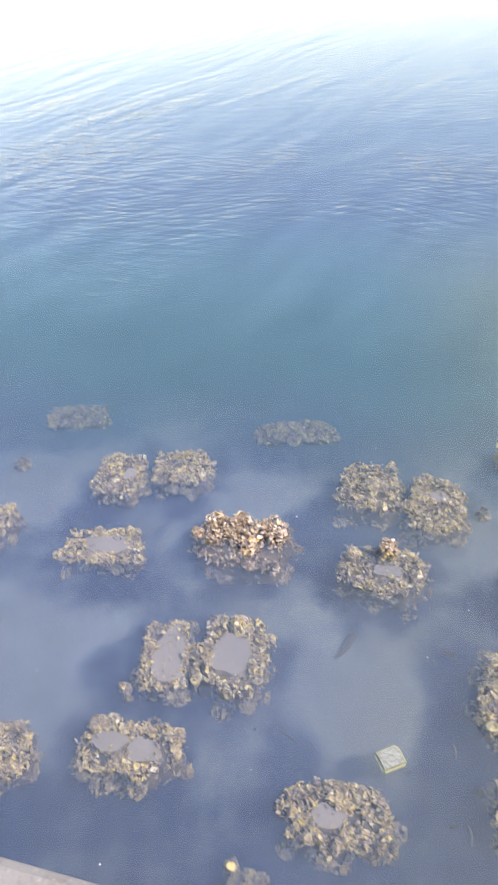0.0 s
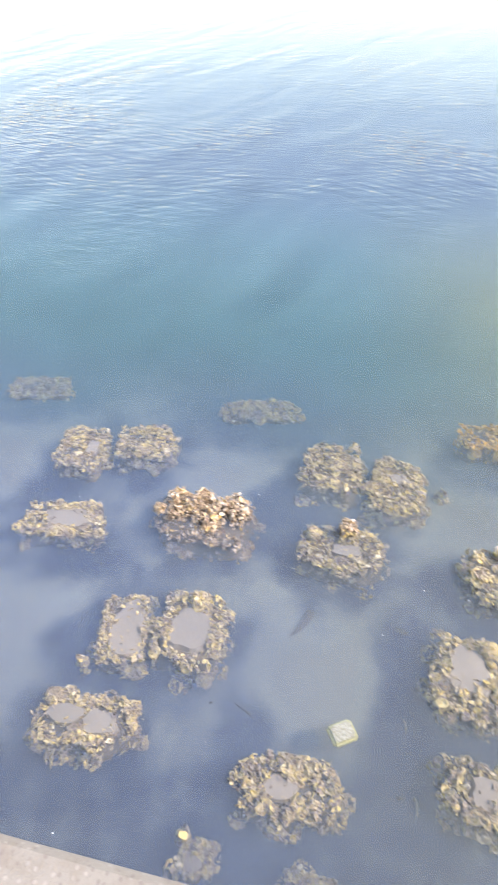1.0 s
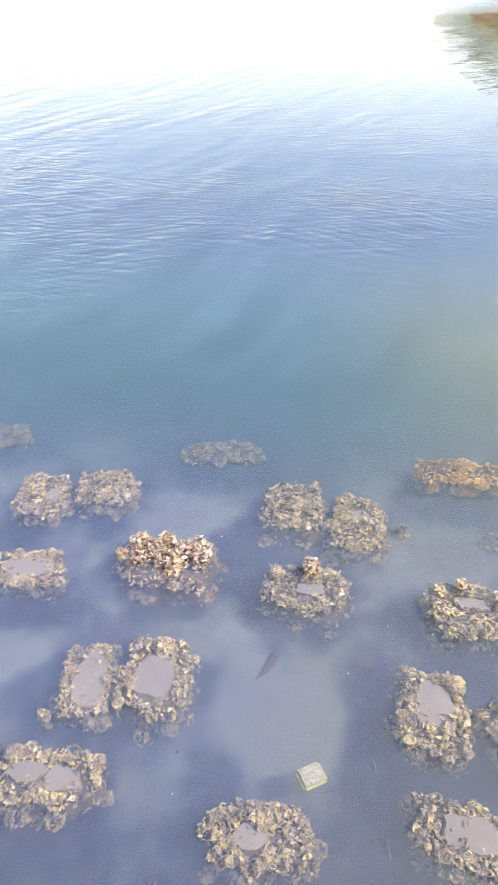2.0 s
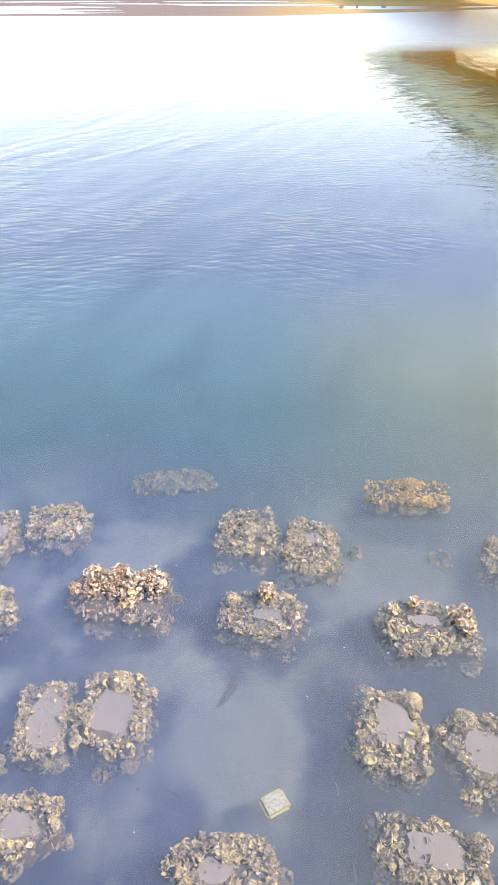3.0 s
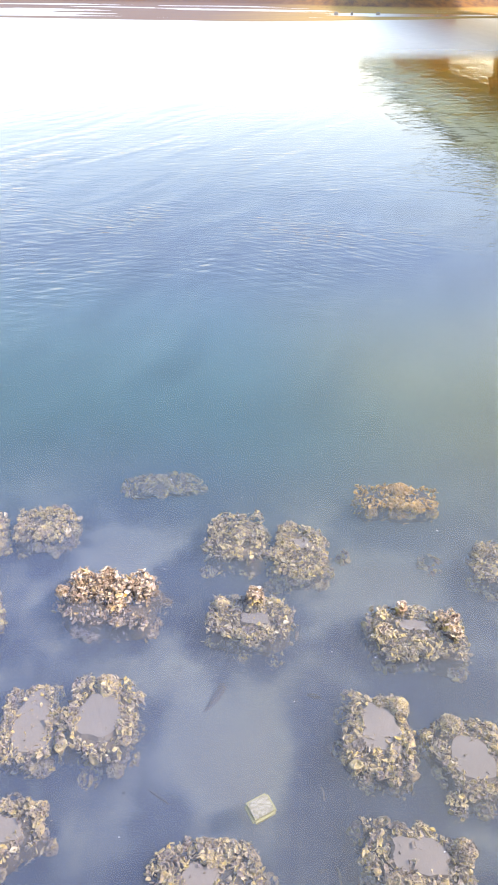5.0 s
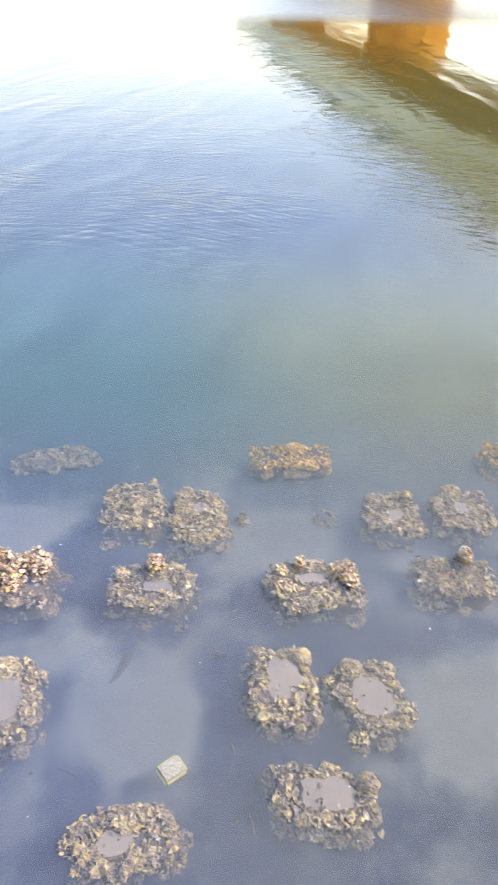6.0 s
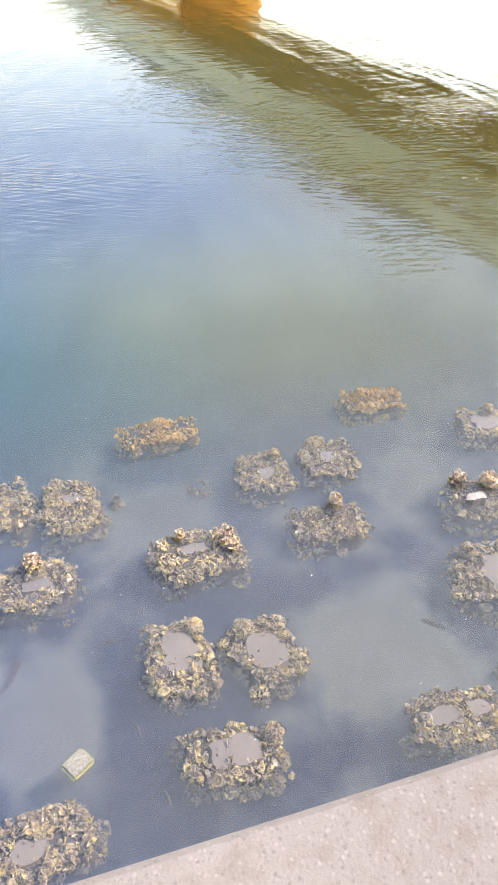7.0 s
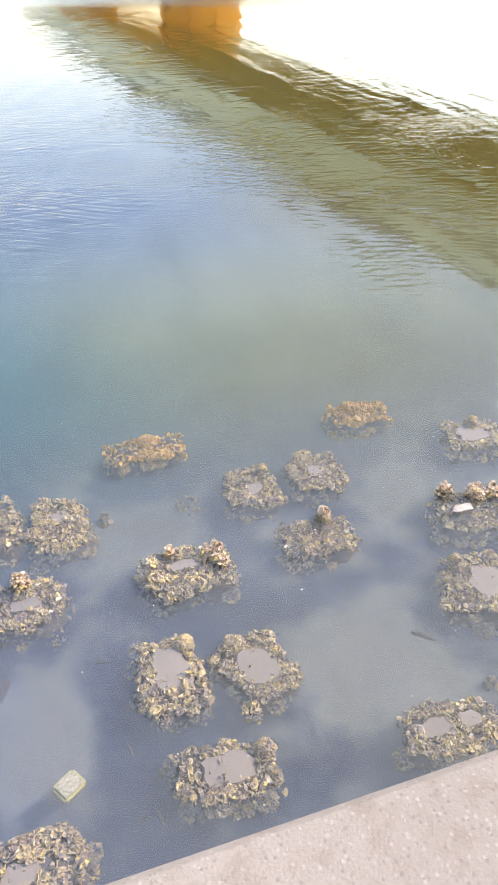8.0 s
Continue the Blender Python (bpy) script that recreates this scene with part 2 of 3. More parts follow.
M_CRUST_RUST = shell_material("rusty_oyster_crust", RUST_STOPS, True, (0.56, 0.30, 0.05))
M_CRUST_DRY = shell_material("dry_oyster_crust", DRY_STOPS, True, (0.11, 0.065, 0.045))
M_CORE = silt_material("muddy_block", (0.20, 0.165, 0.12), (0.11, 0.095, 0.085))
M_SILT = silt_material("settled_silt", (0.295, 0.268, 0.24), (0.245, 0.225, 0.205))
M_COPING = concrete_material("pink_grey_concrete", (0.225, 0.203, 0.174), (0.36, 0.33, 0.30), (0.13, 0.11, 0.10))
M_WALL = concrete_material("wall_concrete", (0.36, 0.35, 0.33), (0.5, 0.5, 0.48), (0.16, 0.15, 0.14), 0.5)
M_PAVING = concrete_material("walkway_concrete", (0.42, 0.40, 0.38), (0.6, 0.58, 0.55), (0.2, 0.19, 0.18), 0.4)
M_LAND = plain_material("dry_grass_land", (0.20, 0.17, 0.09), (0.13, 0.12, 0.07), 0.3, 0.95)
M_DECK = plain_material("pale_green_girder_paint", (0.80, 0.88, 0.62), (0.70, 0.80, 0.52), 0.6, 0.6)
# bright yellow stands for light bounced up from the water, put into the colour
M_UNDER = plain_material("olive_underside_bounce", (0.88, 0.71, 0.06), (0.80, 0.62, 0.05), 0.5, 0.6)
M_FENCE = plain_material("dark_green_fence_paint", (0.17, 0.18, 0.02), (0.12, 0.13, 0.015), 1.2, 0.6)
# orange puts low sunlight on the piers into their colour
M_PIER = plain_material("sunlit_orange_pier", (0.88, 0.44, 0.03), (0.78, 0.33, 0.025), 0.4, 0.75)
M_ASPHALT = plain_material("asphalt", (0.055, 0.055, 0.055), (0.04, 0.04, 0.042), 2.0, 0.9)
M_PALE = plain_material("bleached_pale_face", (0.36, 0.34, 0.31), (0.22, 0.20, 0.17), 22.0, 0.7, relief=0.003)
M_TUB = plain_material("pale_yellow_foam", (0.46, 0.46, 0.23), (0.40, 0.40, 0.19), 22.0, 0.6, relief=0.003)
M_MOTTLE = plain_material("mottled_worn_foam", (0.60, 0.59, 0.50), (0.26, 0.26, 0.17), 75.0, 0.7, relief=0.002)
M_DARK = plain_material("waterlogged_wood", (0.15, 0.14, 0.13), (0.10, 0.095, 0.09), 14.0, 0.85)
M_WEED = plain_material("dull_weed", (0.34, 0.32, 0.27), (0.22, 0.21, 0.18), 12.0, 0.8)
M_FOAM = plain_material("foam_flecks", (0.85, 0.85, 0.84), (0.75, 0.75, 0.75), 30.0, 0.5)


# ---- mesh helpers ----
def mesh_object(name, bm, material, parent=None, label="", smooth=False):
    data = bpy.data.meshes.new(name)
    bm.normal_update()
    bm.to_mesh(data)
    bm.free()
    if smooth:
        data.polygons.foreach_set("use_smooth", [True] * len(data.polygons))
    data.materials.append(material)
    ob = new(name, data)
    if parent is not None:
        ob.parent = parent
    if label:
        tagged(ob, label)
    return ob


part = mesh_object


def box(bm, x0, x1, y0, y1, z0, z1, m=Matrix()):
    v = [bm.verts.new(m @ Vector(p)) for p in ((x0, y0, z0), (x1, y0, z0), (x1, y1, z0), (x0, y1, z0), (x0, y0, z1), (x1, y0, z1), (x1, y1, z1), (x0, y1, z1))]
    for f in ((3, 2, 1, 0), (4, 5, 6, 7), (0, 1, 5, 4), (1, 2, 6, 5), (2, 3, 7, 6), (3, 0, 4, 7)):
        bm.faces.new([v[i] for i in f])
    return v


def grid(bm, xs, ys, height):
    rows = [[bm.verts.new((x, y, height(x, y))) for x in xs] for y in ys]
    for a, b in zip(rows, rows[1:]):
        for i in range(len(xs) - 1):
            bm.faces.new((a[i], a[i + 1], b[i + 1], b[i]))


def fan_out(inner, outer, fine, factor):
    """Steps that are fine up to inner and widen to outer."""
    out, v, d = [], 0.0, fine
    while v < outer:
        out.append(v)
        if v > inner:
            d *= factor
        v += d
    return out + [outer]


# ---- plan of the oyster reef ----
TWO = [(-0.45, 0.15, 0.40, 0.45), (0.32, -0.05, 0.42, 0.55)]
WET = "submerged concrete block overgrown with tan and grey oysters"
HOLLOW = "submerged oyster-covered concrete block with a silt-filled top"
DEEP = "oyster-covered block deep in murky water, barely visible"
RUSTY = "submerged oyster block coated in orange-brown algae"
EMERGED = "concrete block thick with tan oysters breaking the water surface"
# plan of the reef: centre, width, depth, turn, top, hollows, clumps, tone, words
BLOCKS = [
    ((-1.17, 2.73), 0.73, 0.46, 1, -0.012, [], [(-0.95, 0.1, 0.06, 0.04), (-0.6, 0.6, 0.11, 0.10), (-0.55, -0.05, 0.11, 0.07), (-0.2, 0.4, 0.11, 0.09), (-0.05, 0.8, 0.09, 0.09),
      (0.1, -0.1, 0.12, 0.09), (0.25, -0.45, 0.09, 0.05), (0.35, 0.4, 0.11, 0.09), (0.6, 0.75, 0.09, 0.10), (0.75, 0.25, 0.10, 0.08)], "dry", EMERGED),
    ((-0.24, 2.67), 0.60, 0.42, 2, -0.045, [(0.1, -0.05, 0.45, 0.35)], [(0.12, 0.72, 0.085, 0.13), (-0.75, 0.6, 0.05, 0.05)], "wet", "oyster block just awash with one dry clump of shells"),
    ((0.79, 2.63), 0.64, 0.43, -1, -0.012, [(0.0, 0.25, 0.40, 0.30)], [(0.72, 0.40, 0.11, 0.11), (0.85, -0.15, 0.07, 0.07), (-0.70, -0.25, 0.09, 0.04), (-0.3, 0.85, 0.04, 0.09), (-0.75, 0.6, 0.05, 0.04)], "wet", "awash oyster block with dry shell clumps at its corners"),
    ((-1.00, 1.91), 0.47, 0.54, 1, -0.045, [(-0.05, -0.05, 0.5, 0.55)], [(0.0, 0.85, 0.07, 0.05)], "wet", HOLLOW),
    ((-1.40, 1.86), 0.36, 0.52, 14, -0.075, [(0.15, 0.0, 0.62, 0.66)], [], "wet", HOLLOW),
    ((0.53, 1.92), 0.43, 0.52, 3, -0.04, [(0.02, 0.18, 0.55, 0.52)], [(0.7, 0.8, 0.06, 0.05)], "wet", HOLLOW),
    ((1.00, 1.84), 0.42, 0.52, 17, -0.045, [(-0.05, 0.0, 0.5, 0.5)], [(-0.2, 0.9, 0.07, 0.04)], "wet", HOLLOW),
    ((0.66, 1.32), 0.58, 0.36, -8, -0.06, [(0.0, 0.1, 0.5, 0.5)], [(0.85, 0.6, 0.06, 0.05)], "wet", HOLLOW),
    ((-0.29, 1.18), 0.56, 0.38, 5, -0.06, [(-0.25, -0.1, 0.42, 0.45)], [], "wet", HOLLOW),
    ((-1.39, 1.28), 0.60, 0.37, 4, -0.06, TWO, [(-0.8, 0.7, 0.05, 0.04)], "wet", HOLLOW),
    ((-2.10, 1.13), 0.50, 0.36, 10, -0.06, [], [], "wet", WET),
    ((-2.11, 2.58), 0.62, 0.36, 5, -0.06, [(0.1, 0.0, 0.5, 0.5)], [], "wet", HOLLOW),
    ((-2.30, 3.30), 0.44, 0.54, 2, -0.07, [(0.5, 0.1, 0.3, 0.4)], [], "wet", WET),
    ((-1.83, 3.46), 0.52, 0.46, 12, -0.07, [], [], "wet", WET),
    ((-3.06, 4.08), 0.60, 0.36, 10, -0.15, [], [], "wet", DEEP),
    ((-1.11, 4.12), 0.66, 0.34, 12, -0.15, [], [], "wet", DEEP),
    ((-0.40, 3.44), 0.50, 0.54, 2, -0.05, [], [(0.1, 0.1, 0.08, 0.03)], "wet", WET),
    ((0.08, 3.33), 0.43, 0.55, 1, -0.05, [(0.0, 0.3, 0.4, 0.3)], [], "wet", WET),
    ((0.83, 4.01), 0.68, 0.36, 4, -0.060, [], [(0.1, 0.7, 0.08, 0.04)], "rust", RUSTY),
    ((-3.12, 2.63), 0.55, 0.42, 12, -0.07, [], [], "wet", WET),
    ((-3.96, 3.48), 0.60, 0.40, 10, -0.14, [], [], "wet", DEEP),
    ((1.48, 3.32), 0.46, 0.50, -8, -0.05, [(0.1, -0.1, 0.42, 0.4)], [(-0.8, 0.5, 0.06, 0.05), (0.6, 0.8, 0.05, 0.07)], "wet", WET),
    ((2.03, 3.36), 0.46, 0.50, -12, -0.05, [(-0.1, 0.0, 0.4, 0.4)], [(-0.6, 0.7, 0.07, 0.05)], "wet", WET),
    ((1.76, 2.70), 0.60, 0.40, -6, -0.05, [], [(0.25, 0.75, 0.06, 0.13)], "wet", "submerged oyster block with one shell standing above water"),
    ((2.71, 4.00), 0.62, 0.37, -6, -0.055, [], [(-0.2, 0.5, 0.10, 0.05), (0.3, 0.4, 0.10, 0.04)], "rust", RUSTY),
    ((3.51, 3.45), 0.56, 0.46, -8, -0.06, [(0.0, 0.0, 0.5, 0.4)], [(0.2, 0.6, 0.05, 0.09)], "wet", WET),
    ((2.95, 2.62), 0.68, 0.46, -8, -0.05, [], [(-0.62, 0.70, 0.09, 0.15), (0.15, 0.45, 0.10, 0.16), (0.65, 0.35, 0.11, 0.15)], "wet", "oyster block with two grey shell clumps standing dry"),
    ((2.60, 1.98), 0.52, 0.52, -14, -0.04, [(0.2, 0.0, 0.5, 0.5)], [(-0.6, 0.85, 0.05, 0.06)], "wet", HOLLOW),
    ((1.84, 1.19), 0.62, 0.36, -8, -0.06, [(-0.25, 0.0, 0.45, 0.5), (0.55, 0.2, 0.3, 0.45)], [], "wet", HOLLOW),
    ((-0.66, 0.80), 0.24, 0.24, 10, -0.11, [(-0.2, -0.3, 0.5, 0.45)], [], "wet", WET),
    ((-0.13, 0.77), 0.34, 0.24, -6, -0.11, [(-0.25, 0.0, 0.45, 0.5)], [], "wet", WET),
]


# dips between blocks, set where the camera sees dark: centre and half lengths
DARK_DIPS = [(0.22, 1.80, 0.14, 0.40), (0.20, 1.22, 0.17, 0.34), (0.85, 2.28, 0.42, 0.11), (-0.62, 1.46, 0.12, 0.22), (0.75, 1.62, 0.30, 0.10), (0.38, 2.72, 0.16, 0.14),
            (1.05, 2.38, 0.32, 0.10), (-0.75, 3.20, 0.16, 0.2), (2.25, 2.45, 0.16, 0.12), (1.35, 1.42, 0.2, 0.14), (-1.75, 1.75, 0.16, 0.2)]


# ---- ground, one sheet from the wall to the far bank ----
def shore_y(x):
    return 78.0 + 26.0 * smooth(-16, 40, x) + 1.5 * noise.noise((x * 0.12, 3, 0))


def ground_z(x, y):
    reef = -0.262 + 0.006 * noise.noise((x * 1.6, y * 1.6, 0)) + 0.005 * noise.noise((x * 6, y * 6, 1))
    if -6 < x < 6 and y < 6:
        # dips round the blocks; the colours darken them as shade
        dip = 0.0
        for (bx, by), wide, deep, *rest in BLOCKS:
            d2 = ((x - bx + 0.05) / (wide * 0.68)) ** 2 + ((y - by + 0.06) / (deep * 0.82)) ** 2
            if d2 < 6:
                dip += math.exp(-d2 * 1.0)
        for cx, cy, rx, ry in DARK_DIPS:
            dip += 1.4 * math.exp(-((x - cx) / rx) ** 2 - ((y - cy) / ry) ** 2)
        dip = 1 - math.exp(-1.4 * dip)
        reef -= 0.34 * dip * (1 + 0.9 * noise.noise((x * 2.3, y * 2.3, 4)) + 0.5 * noise.noise((x * 6, y * 6, 4)))
    # lower along the wall too, where the darkened colour gives the wall's shadow
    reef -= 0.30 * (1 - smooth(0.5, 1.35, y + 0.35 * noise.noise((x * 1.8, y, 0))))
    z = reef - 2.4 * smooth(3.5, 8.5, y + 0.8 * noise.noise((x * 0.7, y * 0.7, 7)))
    s = y - shore_y(x)
    if s > -40:
        flat = 0.05 + 0.14 * noise.noise((x * 0.035, y * 0.16, 2)) + 0.04 * noise.noise((x * 0.15, y * 0.6, 5))
        flat = flat * smooth(0, 8, s) + 0.10 * smooth(0, 2.0, s) * (1 - smooth(3, 10, s)) * smooth(-20, 8, x)
        flat += 0.16 * max(0.0, s - (60 - 28 * smooth(-20, 20, x)) + 8 * noise.noise((x * 0.03, 1, 0)))
        z = z + (min(flat, 4.5) - 0.03 - z) * smooth(-30, 0.5, s)
    return z


xs = fan_out(4.5, 700, 0.08, 1.10)
xs = [-v for v in reversed(xs[1:])] + xs
ys = [-0.04 + v for v in fan_out(5.5, 72, 0.08, 1.07)] + [73 + 0.8 * i for i in range(100)] + [160, 175, 200, 240, 300, 400, 600, 900]
bm = bmesh.new()
grid(bm, xs, ys, ground_z)
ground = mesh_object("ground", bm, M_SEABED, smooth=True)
tagged(ground, "silty grey seabed running out to weedy tidal flats and a red-brown bank", "seabed", kind="structure")

bm = bmesh.new()
box(bm, -700, 700, -900, -3.5, 1.2, 1.58)
tagged(mesh_object("ground_behind", bm, M_LAND), "dry grassy land behind the waterside walkway", "ground", kind="structure")

# ---- water: surface and silt-laden layers under it ----
bm = bmesh.new()
grid(bm, [-700, -20, 20, 700], [-0.03, 10, 40, 130, 260], lambda x, y: 0.0)
water = mesh_object("water", bm, M_WATER)
tagged(water, "calm murky blue-green harbour water with light ripples", "water", kind="structure")
cols = [x for x in xs if abs(x) < 700]
rows = [y for y in ys if y < 130]
bottoms = [ground_z(x, y) for y in rows for x in cols]
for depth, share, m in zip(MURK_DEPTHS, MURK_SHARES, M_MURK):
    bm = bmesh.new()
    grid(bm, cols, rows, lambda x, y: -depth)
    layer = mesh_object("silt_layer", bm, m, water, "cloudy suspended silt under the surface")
    # the deeper the water column below, the denser and darker the lowest layer is coloured
    deep = depth == MURK_DEPTHS[-1]
    murk = []
    for i, z in enumerate(bottoms):
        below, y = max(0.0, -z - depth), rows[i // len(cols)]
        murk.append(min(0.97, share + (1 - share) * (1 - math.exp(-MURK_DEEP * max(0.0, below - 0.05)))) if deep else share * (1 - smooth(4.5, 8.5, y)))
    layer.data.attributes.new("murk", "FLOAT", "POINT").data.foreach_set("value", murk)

# ---- quay wall with coping, walkway behind ----
bm = bmesh.new()
box(bm, -60, 60, -0.46, -0.03, -1.2, 2.56)
quay = mesh_object("wall_quay", bm, M_WALL)
tagged(quay, "grey concrete quay wall standing in the water", "wall", kind="structure")
bm = bmesh.new()
sec = [(-0.50, 2.56), (-0.002, 2.56), (0.0, 2.565), (0.0, 2.638), (-0.002, 2.6445), (-0.009, 2.65), (-0.25, 2.654), (-0.49, 2.65), (-0.50, 2.64)]
xs = [-30 + 0.25 * i for i in range(241)]
rings = [[bm.verts.new((x, y + 0.0015 * noise.noise((x * 5, z * 9, 0)), z + 0.002 * noise.noise((x * 3, y * 9, 4)))) for y, z in sec] for x in xs]
for a, b in zip(rings, rings[1:]):
    for i in range(len(sec)):
        j = (i + 1) % len(sec)
        bm.faces.new((a[i], b[i], b[j], a[j]))
bm.faces.new(list(rings[0]))
bm.faces.new(list(reversed(rings[-1])))
bm.transform(Matrix.Rotation(radians(-0.38), 4, "Z"))
tagged(mesh_object("trim_coping", bm, M_COPING), "pinkish grey exposed-aggregate concrete coping on the quay wall", "coping", kind="structure")
bm = bmesh.new()
box(bm, -60, 60, -3.5, -0.46, 1.3, 1.60)
tagged(mesh_object("pavement", bm, M_PAVING), "plain concrete walkway behind the parapet", "walkway", kind="structure")


# ---- oysters ----
def shell_data(seed, name, mat):
    """One valve: an uneven cupped oval, a rough ruffled rim and a flat back; 48 triangles."""
    r = random.Random(seed)
    bm = bmesh.new()
    n, long, cup = 8, r.uniform(1.0, 1.45), r.uniform(0.16, 0.42)
    phase = r.uniform(0, 6)
    top = bm.verts.new((r.uniform(-0.1, 0.1), r.uniform(-0.15, 0.1), -cup * 0.9))
    inner, outer = [], []
    for i in range(n):
        a = math.tau * i / n + r.uniform(-0.15, 0.15)
        f = r.uniform(0.82, 1.15)
        px, py = math.cos(a) * 0.5 * f, math.sin(a) * 0.5 * long * f
        inner.append(bm.verts.new((px * 0.58, py * 0.58, -cup * 0.55 + r.uniform(-0.04, 0.04))))
        outer.append(bm.verts.new((px, py, 0.10 * math.sin(3 * a + phase) + r.uniform(-0.06, 0.06))))
    under = bm.verts.new((0, 0, -cup * 0.9 - 0.12))
    rim = [bm.verts.new((v.co.x * 0.97, v.co.y * 0.97, v.co.z - 0.09)) for v in outer]
    for i in range(n):
        j = (i + 1) % n
        bm.faces.new((top, inner[i], inner[j]))
        bm.faces.new((inner[i], outer[i], outer[j], inner[j]))
        bm.faces.new((outer[i], rim[i], rim[j], outer[j]))
        bm.faces.new((under, rim[j], rim[i]))
    data = bpy.data.meshes.new(name)
    bm.normal_update()
    bm.to_mesh(data)
    bm.free()
    data.polygons.foreach_set("use_smooth", [True] * len(data.polygons))
    lip_highlight = data.attributes.new("lip_highlight", "FLOAT", "POINT")
    lip_highlight.data.foreach_set("value", [1.0 if abs(v.co.xy.length) > 0.36 else 0.0 for v in data.vertices])
    data.materials.append(mat)
    return data


SHELLS = {key: [shell_data(20 + i, "oyster_shell", m) for i in range(10)]
          for key, m in (("wet", M_SHELL), ("rust", M_SHELL_RUST), ("dry", M_SHELL_DRY))}
CRUST = {"wet": M_CRUST, "rust": M_CRUST_RUST, "dry": M_CRUST_DRY}
def chip_form(seed):
    """A small broken valve for the crust: an angular cupped flake with a thick edge; 28 triangles."""
    r = random.Random(seed)
    n, long, cup = 7, r.uniform(1.0, 1.9), r.uniform(-0.12, 0.35)
    co = [(r.uniform(-0.15, 0.15), r.uniform(-0.2, 0.2), -cup), (0.0, 0.0, -cup - 0.16)]
    for low in (0.0, 0.13):
        r2 = random.Random(seed + 7)
        for i in range(n):
            a = math.tau * i / n + r2.uniform(-0.25, 0.25)
            f = r2.uniform(0.62, 1.2)
            co.append((math.cos(a) * 0.5 * f, math.sin(a) * 0.5 * long * f, r2.uniform(-0.12, 0.12) - low))
    polys = []
    for i in range(n):
        j = (i + 1) % n
        polys += [(0, 2 + i, 2 + j), (2 + i, 2 + n + i, 2 + n + j, 2 + j), (1, 2 + n + j, 2 + n + i)]
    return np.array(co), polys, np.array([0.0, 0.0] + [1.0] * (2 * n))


SHELL_FORMS = [chip_form(500 + i) for i in range(24)]


def shell_pose(r, spot, out, size, loose):
    n = (out + Vector((r.gauss(0, 1), r.gauss(0, 1), r.gauss(0, 1))) * loose).normalized()
    q = n.to_track_quat("Z", "Y").to_matrix().to_4x4()
    return Matrix.Translation(spot) @ q @ Matrix.Rotation(r.uniform(0, math.tau), 4, "Z") @ Matrix.Diagonal((size, size, size * r.uniform(0.8, 1.3), 1))


